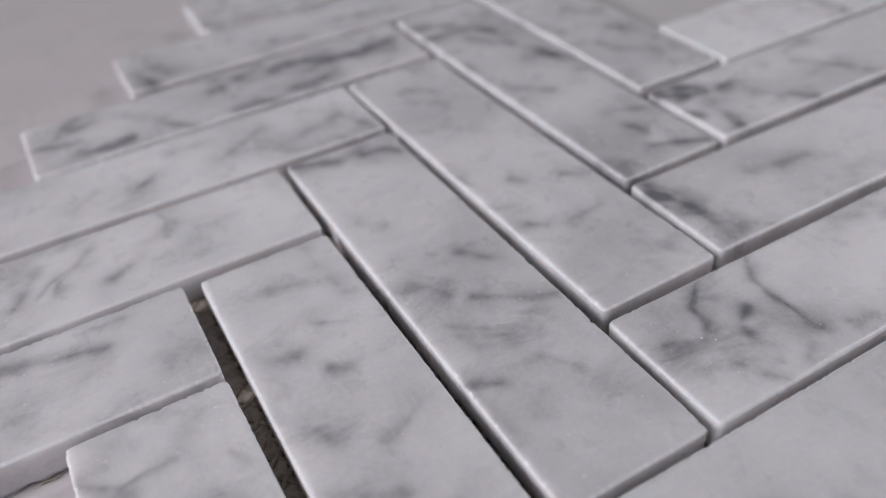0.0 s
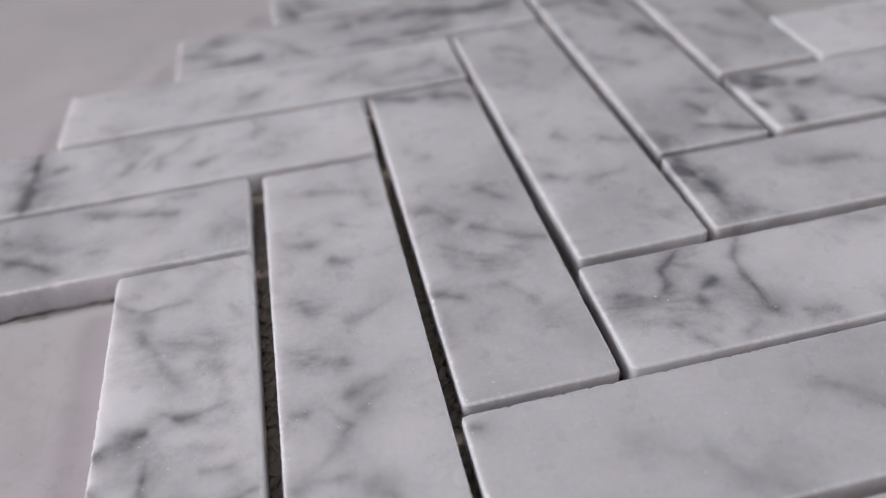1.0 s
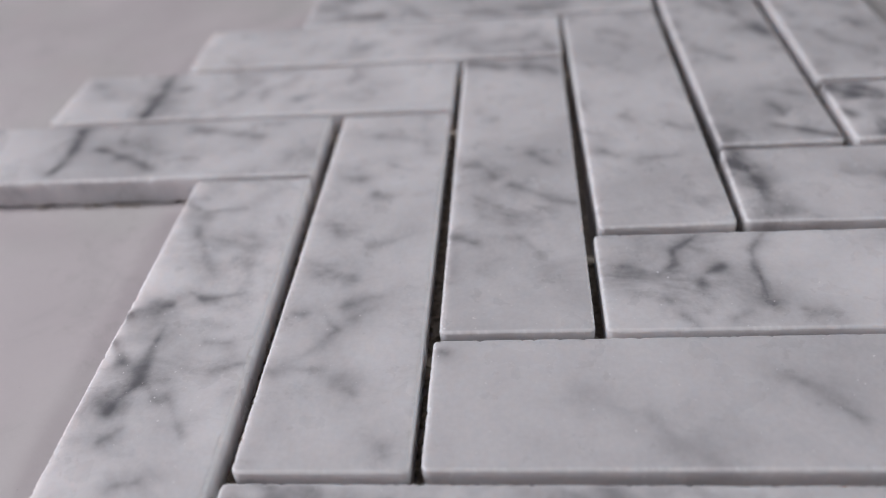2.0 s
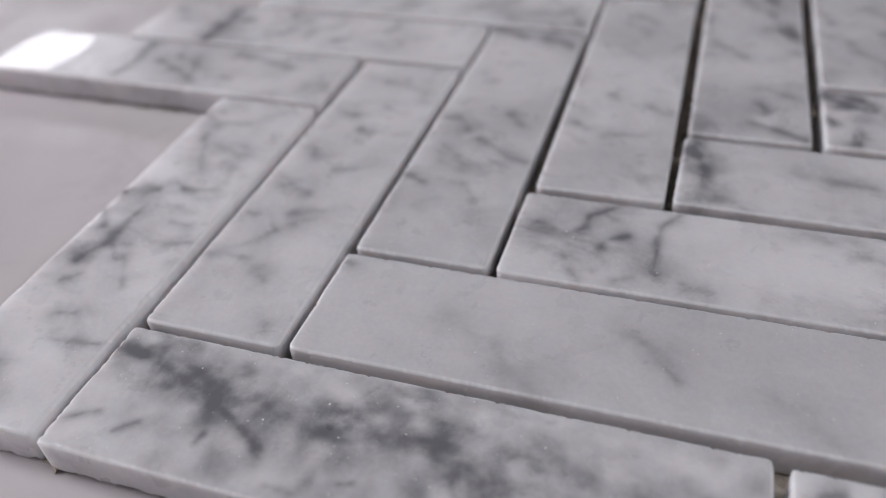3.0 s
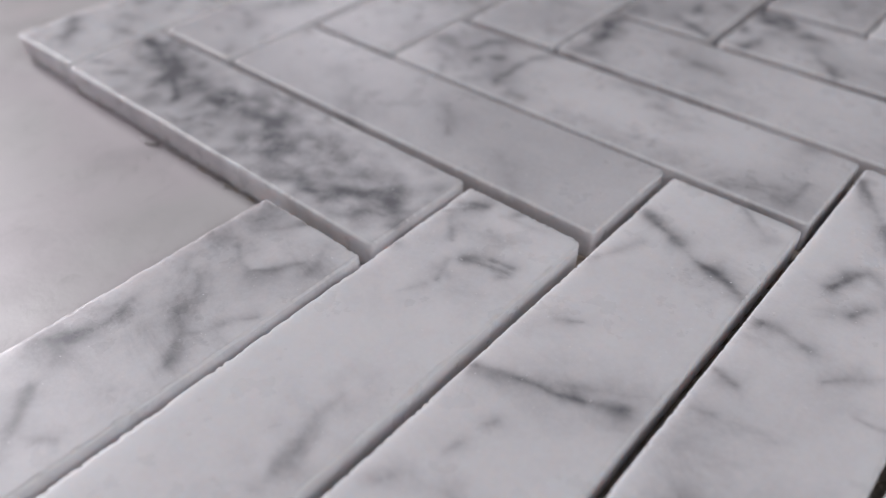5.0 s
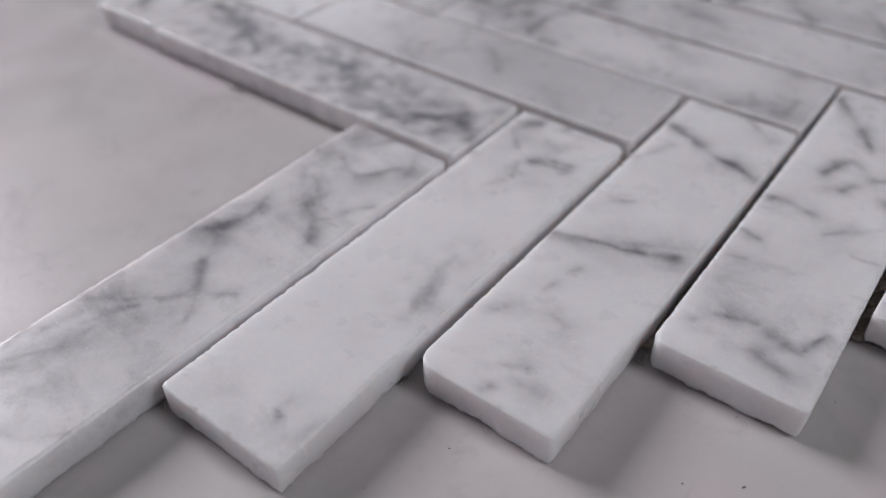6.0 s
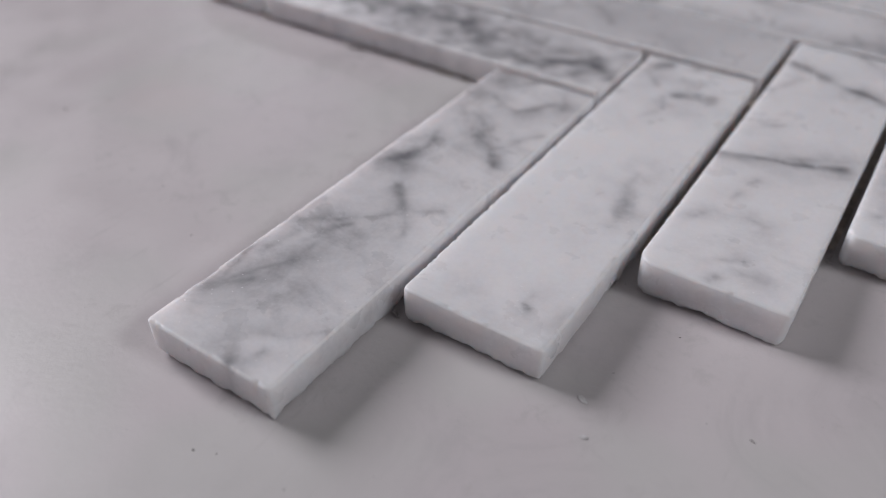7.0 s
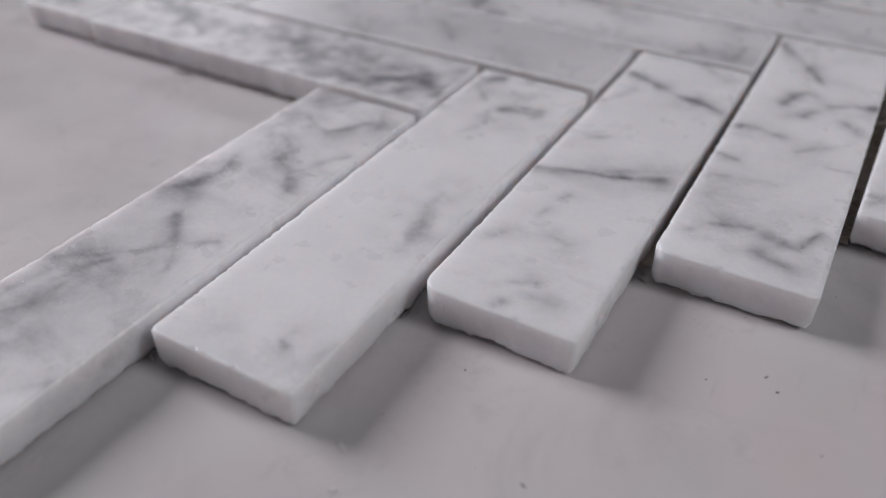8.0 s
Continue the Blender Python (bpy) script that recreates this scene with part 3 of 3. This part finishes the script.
tile(RO, 2, shift=(0.00035, 0.00003), turn=-0.40, grey=0.14, strokes=[
    (0.44, 1.46, 0.8, [(51.5, 12.2), (46.6, 7.6)]),
    (0.36, 1.23, 0.8, [(57.1, 18.9), (63.4, 19.9)]),
    (0.28, 1.12, 0.9, [(32.8, 7.7), (38.9, 11.6)]),
    (0.24, 2.8, 1, [(86.2, 8.5), (96.6, 12.4)]),
    (0.32, 1.57, 1, [(96.6, 12.4), (101.2, 1)]),
    (0.28, 1.34, 1, [(63.9, 7.8), (77.6, 16.2)]),
    (0.28, 1.23, 1, [(14.3, 1.4), (17.1, 2.4)]),
])
tile(RO, 3, shift=(-0.00030, -0.00057), turn=0.59, grey=0.2, strokes=[
    (0.4, 1.12, 0.7, [(9.5, 17), (13.4, 18.2)]),
    (0.52, 1.79, 1, [(11.8, 2.9), (17.6, 5.6), (23.2, 5.4)]),
    (0.36, 1.34, 0.8, [(2.4, 13.2), (9.9, 11)]),
    (0.48, 1.34, 0.8, [(49.2, 2.9), (58.8, 2.4)]),
    (0.4, 1.34, 0.8, [(47.6, 16.9), (50.8, 17.3)]),
    (0.36, 1.34, 1, [(31.2, 8.2), (36.6, 1.8)]),
    (0.4, 1.57, 1, [(66.1, 3.4), (78.4, 6)]),
    (0.6, 1.79, 1, [(55.5, 20), (72.2, 18.9), (81.9, 13.9), (93.5, 14.8)]),
    (0.32, 1.46, 1, [(50, 24.9), (50, 13.9)]),
    (0.6, 2, 0.9, [(75.7, 14.3), (85.2, 12.9), (97.3, 14.2)]),
    (0.5, 1.6, 0.8, [(51.1, 3.9), (58.6, 1.8)]),
    (0.5, 1.8, 0.8, [(12, 4.5), (18.3, 2.9), (21.9, 4.1)]),
    (0.45, 1.6, 0.8, [(6.7, 16.1), (12.9, 23)]),
])
tile(RO, 4, shift=(0.00000, 0.00000), turn=0.00, grey=0.26, strokes=[
    (0.4, 1.46, 1, [(3.4, 9.9), (7.5, -1.9)]),
    (0.32, 1.34, 1, [(8.6, 12.3), (13.1, 4.9)]),
    (0.32, 1.46, 1, [(44.6, 5.5), (51.4, 5.1)]),
    (0.32, 1.46, 1, [(64.4, 10.2), (81.6, 6.4)]),
])
tile(RO, 5, shift=(0.00000, 0.00000), turn=0.00, grey=0.24, strokes=[
    (0.4, 1.57, 1, [(0.4, 2.2), (11.3, -2.5)]),
])
tile(EC, 0, shift=(0.00038, -0.00008), turn=0.06, grey=0.09, strokes=[
    (0.32, 1.12, 0.6, [(6.4, 96.3), (9.4, 99.5), (12.9, 103.4)]),
    (0.4, 1.23, 0.7, [(7.4, 90.7), (11.2, 89.2), (14.2, 88.4), (17.2, 91), (20.4, 96.1)]),
    (0.22, 1.01, 0.5, [(9.8, 90.3), (10.6, 92.5)]),
    (0.26, 1.12, 0.6, [(3.6, 83.2), (5.6, 80.8)]),
    (0.32, 1.23, 0.7, [(7.1, 82.3), (10.5, 80.8), (12.1, 79.4)]),
    (0.36, 1.34, 0.8, [(13.1, 74.4), (17.3, 71.6), (19.8, 69), (22, 66.5)]),
    (0.27, 1.01, 0.6, [(17.7, 71.7), (20.6, 74.5), (21.8, 79.4), (23.9, 81.9)]),
    (0.36, 1.34, 0.5, [(7.5, 67.3), (5.5, 70.9)]),
    (0.22, 1.57, 0.9, [(1, 63), (4.4, 68.8)]),
    (0.26, 1.46, 0.8, [(18.9, 101.3), (22.5, 95.1)]),
    (0.15, 5.6, 1.4, [(9.9, 89.7), (9.3, 80.6), (16.4, 72.1)]),
    (0.12, 4.48, 1.2, [(10.6, 99.6), (20.9, 96.8)]),
    (0.52, 1.68, 0.6, [(3.2, 58.2), (5.8, 60.1), (6.3, 62.3)]),
    (0.32, 1.12, 0.7, [(5.4, 70.3), (7.1, 66.4), (7, 61.9)]),
    (0.27, 1.34, 0.8, [(6.8, 57.7), (10.3, 51.3)]),
    (0.4, 1.23, 0.5, [(10.1, 51.1), (14.5, 46.7), (17.5, 43.1), (20.1, 39.2)]),
    (0.23, 1.12, 0.8, [(2.1, 32.7), (8, 36.2), (15.4, 43.1), (21.7, 48.5)]),
    (0.27, 1.12, 0.7, [(7, 28.3), (8.6, 32.8), (10.7, 36.6)]),
    (0.38, 1.23, 0.7, [(2.8, 12.8), (5.5, 17.7), (9.4, 24.1), (9.1, 28.5)]),
    (0.36, 1.12, 0.5, [(1.9, 11.4), (6.6, 15.5)]),
    (0.32, 0.9, 0.4, [(2.1, 13.9), (1.8, 17.1), (0.5, 21.7)]),
    (0.37, 1.34, 0.5, [(14.3, 4.8), (16.4, 1.9), (17.8, -0.3)]),
    (0.23, 1.12, 0.7, [(12.9, 3.5), (14.1, 6.4), (20.1, 9), (24.3, 13.2)]),
    (0.19, 1.57, 0.9, [(19.7, 5.4), (19.5, 0.9)]),
    (0.16, 4.48, 1.2, [(5.8, 17.4), (9.8, 26.3), (13, 34.1)]),
    (0.14, 4.48, 1.2, [(6.8, 58.9), (14.2, 46.7)]),
    (0.19, 1.34, 0.8, [(3.1, 23.3), (4.5, 29.8)]),
])
tile(EC, 1, shift=(0.00004, -0.00001), turn=0.46, grey=-0.05, round_at=(1, 1, 0.0014), calm=0.6, strokes=[
    (0.54, 1.68, 0.8, [(0.5, 97.6), (3.1, 98.9), (6, 100.5)]),
    (0.34, 1.46, 0.8, [(2.4, 94.1), (6, 91)]),
    (0.48, 0.9, 0.6, [(11.6, 100.7), (14.1, 104.2)]),
    (0.43, 1.12, 0.8, [(13, 86.8), (14.9, 87.4)]),
    (0.54, 1.01, 0.6, [(16.4, 89), (20.8, 89.9)]),
    (0.39, 0.9, 0.6, [(20.1, 86.4), (21.4, 87.3)]),
    (0.34, 1.46, 0.9, [(11.6, 82.1), (13.9, 81.1)]),
    (0.39, 0.78, 0.5, [(0.2, 81.3), (1, 82.6)]),
    (0.22, 5.6, 1.5, [(1, 94.7), (14, 91.7)]),
    (0.34, 2.46, 1.2, [(18.2, 48.7), (22.6, 36.5)]),
    (0.3, 1.01, 0.7, [(18.4, 8.7), (18.5, 9.9)]),
    (0.22, 1.68, 1, [(8.4, 4.4), (9.6, 5.2)]),
    (0.54, 1.12, 0.8, [(0.3, 94.2), (4.3, 98.6)]),
    (0.43, 1.01, 0.7, [(2.5, 93.7), (7.7, 88.9)]),
    (0.54, 1.01, 0.7, [(12.9, 86.1), (21.5, 88.3)]),
    (0.39, 1.01, 0.7, [(12.6, 79.1), (10.8, 84.5)]),
    (0.39, 2.24, 1.2, [(21.4, 37.8), (18.3, 46.6), (18, 52.3)]),
    (0.48, 0.78, 0.3, [(18.1, 7.5), (19.4, 7.1)]),
    (0.24, 1.12, 0.8, [(24.1, 5.7), (25.2, 10)]),
    (0.3, 1.12, 0.8, [(10.2, 99.8), (19.2, 101.3)]),
    (0.3, 0.9, 0.8, [(9.2, 72.8), (11.6, 77.1)]),
])
tile(EC, 2, shift=(0.00004, 0.00018), turn=0.48, grey=-0.05, round_at=(-1, -1, 0.0024), calm=0.4, strokes=[
    (0.64, 1.23, 0.6, [(2, 89.9), (8.8, 86.8), (14.8, 83.5), (21.4, 82.3), (24.7, 80.7)]),
    (0.42, 1.12, 0.6, [(12.9, 103.9), (21.9, 96.6)]),
    (0.26, 1.01, 0.8, [(1.3, 72.2), (5.6, 82)]),
    (0.64, 1.23, 0.7, [(1, 40.8), (8.3, 43), (14.6, 44.1), (22.1, 47.7)]),
    (0.3, 1.68, 0.8, [(13.5, 46.1), (22.1, 51)]),
    (0.34, 0.9, 0.5, [(4.3, 56.8), (8.1, 58.7)]),
    (0.38, 0.78, 0.3, [(9.4, 33.7), (9.8, 34.8)]),
    (0.34, 1.23, 0.8, [(4.2, 17.1), (5.4, 20.1)]),
    (0.34, 1.01, 0.6, [(11.7, 21.5), (15.2, 20.4)]),
    (0.26, 0.9, 0.5, [(7.5, 26.1), (8.2, 28.8)]),
    (0.38, 1.46, 0.9, [(11.3, 7.6), (15.1, 8.9)]),
    (0.34, 0.9, 0.5, [(12.1, 1), (12.8, 2.5)]),
    (0.3, 1.68, 1, [(14.3, 5.7), (19.4, 6.5)]),
])
tile(EC, 3, shift=(-0.00067, -0.00066), turn=0.65, grey=-0.06, round_at=(-1, -1, 0.0017), strokes=[
    (0.63, 1.23, 0.5, [(12.4, 60.2), (13.8, 62.9)]),
    (0.54, 1.12, 0.7, [(2.1, 50), (10.4, 49.1)]),
    (0.39, 1.01, 0.7, [(14, 44.1), (21.9, 51.9)]),
    (0.48, 1.01, 0.6, [(20.1, 40.5), (25.4, 41.3)]),
    (0.48, 1.01, 0.6, [(1, 36.6), (4.8, 35.6)]),
    (0.39, 0.9, 0.5, [(1.8, 28), (4.8, 28.6)]),
    (0.48, 0.9, 0.4, [(3.5, 8.1), (4.5, 8.6)]),
    (0.39, 1.01, 0.7, [(6.3, 11.8), (12.1, 13.3)]),
    (0.48, 1.23, 0.8, [(15.1, 11.8), (20.5, 11.6), (22.8, 17.5)]),
    (0.59, 1.12, 0.8, [(7.1, 64.8), (11.3, 73.1), (16.8, 67.7), (25.7, 71.5)]),
    (0.39, 1.12, 0.8, [(20.5, 61), (23.7, 57.3)]),
    (0.59, 1.12, 0.6, [(1.3, 98), (7.8, 88), (13.2, 78.6)]),
    (0.34, 1.57, 1, [(14, 7.2), (20.4, 5.8)]),
])
tile(EC, 4, shift=(-0.00073, -0.00100), turn=-0.53, grey=-0.05, strokes=[
    (0.38, 1.12, 0.8, [(-0.7, 7.2), (2.1, 6.8)]),
    (0.34, 1.12, 0.8, [(0, 1.7), (1.5, 4.5)]),
])
tile(EC, 5, shift=(0.00000, 0.00000), turn=0.00, grey=-0.05, strokes=[])

# ---- the fibreglass net under the tiles ----


def net_depth(x, y):
    """How far a point lies inside the nearest and the next tile's outline; negative outside."""
    depths = sorted(min(x - a, a + sx - x, y - b, b + sy - y) for a, b, sx, sy in SPOTS)
    return depths[-1], depths[-2]


def in_joint(x, y, reach=0.0046):
    """Whether a point lies in a joint, with a tile close by on either side."""
    if sorted(min(x - a, a + sx - x, y - b, b + sy - y) for a, b, sx, sy in SPOTS)[-3] > -0.0040:
        return True
    sides = set()
    for a, b, sx, sy in SPOTS:
        if b <= y <= b + sy:
            if 0 <= x - a - sx < reach:
                sides.add("west")
            elif 0 <= a - x < reach:
                sides.add("east")
        if a <= x <= a + sx:
            if 0 <= y - b - sy < reach:
                sides.add("south")
            elif 0 <= b - y < reach:
                sides.add("north")
    return {"west", "east"} <= sides or {"south", "north"} <= sides or len(sides) > 2


def bare(x, y):
    """Where the sheet's stepped end has lost its net: the first joint and the mouths of the others."""
    first, second, third = corner(EC, 0), corner(EC, 1), corner(EC, 2)
    if second[0] - 0.006 < x < second[0] + 0.008 and y < second[1] + second[3]:
        return True
    if x < first[0] or y > first[1] + first[3] - 0.002:
        return False
    return not in_joint(x, y - (0.010 if x < third[0] + 0.002 else 0.004))


def net():
    bm = bmesh.new()
    pitch, half = 0.0031, 0.00062
    low, high = 0.00005, 0.00075
    turn = math.cos(radians(45))
    for n in range(-80, 140):
        for m in range(-80, 140):
            # strands run at a slant to the tiles
            u, v = n * pitch, m * pitch
            for along in (0, 1):
                u1, v1 = (u + pitch, v) if along else (u, v + pitch)
                ax, ay, bx, by = (u - v) * turn + 0.03, (u + v) * turn, (u1 - v1) * turn + 0.03, (u1 + v1) * turn
                depth, second = net_depth((ax + bx) / 2, (ay + by) / 2)
                ends = [(ax, ay), (bx, by), ((ax + bx) / 2, (ay + by) / 2)]
                if any(bare(*p) for p in ends):
                    continue
                if depth > 0.0022 or second < -0.0045 or not all(net_depth(*p)[0] > 0.0002 or in_joint(*p) for p in ends):
                    continue
                dx, dy = bx - ax, by - ay
                size = math.hypot(dx, dy)
                sx, sy = -dy / size * half, dx / size * half
                mid_x, mid_y = (ax + bx) / 2 + random.uniform(-1, 1) * 0.0006, (ay + by) / 2 + random.uniform(-1, 1) * 0.0006
                lift = 0.0002 * along
                rows = []
                for px, py, z in ((ax, ay, 0), (mid_x, mid_y, 0.00018), (bx, by, 0)):
                    rows.append([bm.verts.new((px + s * sx, py + s * sy, h + lift + z)) for s, h in ((-1.2, low), (-0.5, high), (0.5, high), (1.2, low))])
                for a, b in zip(rows, rows[1:]):
                    for i in range(3):
                        bm.faces.new((a[i], a[i + 1], b[i + 1], b[i]))
    return bm


def glue_film():
    """The uneven film of glue that fills the foot of the joints."""
    bm, cell, seen = bmesh.new(), 0.0008, {}

    def at(i, j):
        if (i, j) not in seen:
            x, y = i * cell, j * cell
            seen[i, j] = bm.verts.new((x, y, 0.0007 + 0.0007 * noise.noise(Vector((x * 380, y * 380, 3)))))
        return seen[i, j]

    for i in range(-140, 330):
        for j in range(-140, 380):
            depth, second = net_depth((i + 0.5) * cell, (j + 0.5) * cell)
            if not bare((i + 0.5) * cell, (j + 0.5) * cell) and depth < 0.0003 and second > -0.0050 and in_joint((i + 0.5) * cell, (j + 0.5) * cell):
                face = bm.faces.new((at(i, j), at(i + 1, j), at(i + 1, j + 1), at(i, j + 1)))
                face.smooth = True
    return bm


part("glue_film", glue_film(), FILM, sheet, "brown-grey glue film in the joints")
tagged(part("backing_net", net(), NET, sheet, "brown-grey fibreglass net backing with frayed edges"), kind="stuff")


# ---- loose ends of net and glue along the free edges ----
def strand(points, radius, flat=0.6):
    """A thin bent strand, six-sided and tapering to its ends."""
    bm = bmesh.new()
    rings = []
    for n, p in enumerate(points):
        ahead = (Vector(points[min(n + 1, len(points) - 1)]) - Vector(points[max(n - 1, 0)])).normalized()
        side = ahead.cross((0, 0, 1)).normalized()
        up = side.cross(ahead)
        r = radius * (0.45 if n in (0, len(points) - 1) else 1.0) * random.uniform(0.8, 1.2)
        rings.append([bm.verts.new(Vector(p) + r * (math.cos(a) * side + flat * math.sin(a) * up)) for a in [k * math.pi / 3 for k in range(6)]])
    for a, b in zip(rings, rings[1:]):
        for k in range(6):
            bm.faces.new((a[k], a[(k + 1) % 6], b[(k + 1) % 6], b[k]))
    bm.faces.new(rings[0][::-1])
    bm.faces.new(rings[-1])
    for face in bm.faces:
        face.smooth = True
    return bm


def fray(x, y, length, heading, material, name, radius=0.0003):
    points = []
    for n in range(6):
        a = radians(heading) + random.uniform(-0.5, 0.5)
        points.append((x, y, radius * 0.6 + 0.0003 * math.sin(n * 0.9) ** 2))
        x, y = x + math.cos(a) * length / 5, y + math.sin(a) * length / 5
    part(name, strand(points, radius), material, sheet)


rng = random.Random(7)
for n in range(26):
    # under the long free side in the middle
    fray(rng.uniform(0.039, 0.080), 0.0042 + rng.uniform(-0.0003, 0.0002), rng.uniform(0.0012, 0.0026), rng.uniform(-7, 4), GLUE if n % 4 else NET, "net_shred", 0.00026)
for n in range(9):
    fray(rng.uniform(-0.070, -0.028), 0.1101 + rng.uniform(-0.0003, 0.0002), rng.uniform(0.0015, 0.004), rng.uniform(-8, 4), NET, "net_shred", 0.00024)
for k in range(5):
    # tufts in the notches between the stepped ends
    x, y, sx, sy = corner(EC, k + 1)
    for n in range(2):
        fray(x - 0.0022 + rng.uniform(-0.0006, 0.0010), y + rng.uniform(0.0, 0.003), rng.uniform(0.0012, 0.0022), rng.uniform(-100, -20), GLUE, "net_shred", 0.00022)
# a curl of squeezed-out glue
curl = [(0.0320 + 0.0016 * math.cos(a) + 0.0006 * a, 0.0034 + 0.0008 * math.sin(a), 0.0005) for a in [2.6 + k * 0.42 for k in range(12)]]
part("glue_curl", strand(curl, 0.00042, 0.9), GLUE, sheet, "pale curl of dried glue")


# ---- crumbs and specks lying on the table ----
def crumb(name, x, y, size, stretch, heading, material, label, category):
    bm = bmesh.new()
    bmesh.ops.create_icosphere(bm, subdivisions=2, radius=1)
    for v in bm.verts:
        v.co *= 1 + 0.35 * noise.noise(v.co * 1.7 + Vector((x * 900, y * 900, 0)))
        v.co = Vector((v.co.x * size * stretch, v.co.y * size, max(v.co.z, -0.5) * size * 0.45))
    low = min(v.co.z for v in bm.verts)
    bmesh.ops.translate(bm, verts=bm.verts, vec=(0, 0, -low))
    ob = part(name, bm, material)
    ob.matrix_world = pose(x, y, 0, 0, 0, heading)
    return tagged(ob, label, category, group=category + "s on the table")


for x, y, size, stretch, heading in ((0.1643, -0.0661, 0.00022, 4.0, -15), (0.1885, -0.0333, 0.0003, 1.6, 20), (0.1864, -0.0310, 0.00025, 2.4, 60),
                                     (0.1790, -0.0359, 0.00022, 1.5, 0), (0.0998, -0.1119, 0.0003, 1.2, 0), (0.1030, -0.1105, 0.0002, 1.3, 0),
                                     (0.0008, -0.0613, 0.0004, 1.8, 30), (0.0446, -0.0698, 0.00025, 1.2, 0), (0.0410, -0.0008, 0.00028, 1.1, 0),
                                     (0.0620, -0.0780, 0.0002, 1.4, 0), (0.0300, -0.0560, 0.0002, 1.3, 0), (0.0150, -0.0300, 0.0002, 1.4, 0),
                                     (0.1480, -0.0520, 0.0002, 1.5, 40), (0.1960, -0.0420, 0.0002, 1.2, 0)):
    crumb("grit_speck", x, y, size * 0.62, stretch, heading, GRIT, "tiny dark grit speck lying on the pale table", "grit speck")
for x, y, size, stretch, heading in ((0.1408, -0.0728, 0.00045, 2.2, -25), (0.1440, -0.0790, 0.00035, 2.0, 30), (0.0620, 0.0036, 0.0005, 1.3, 0),
                                     (0.0510, 0.0034, 0.0003, 1.3, 0), (0.1275, -0.0720, 0.0003, 1.5, 0), (0.1560, -0.0440, 0.0003, 1.5, 0)):
    crumb("marble_flake", x, y, size, stretch, heading, CRUMB, "tiny pale marble flake lying on the table", "marble flake")
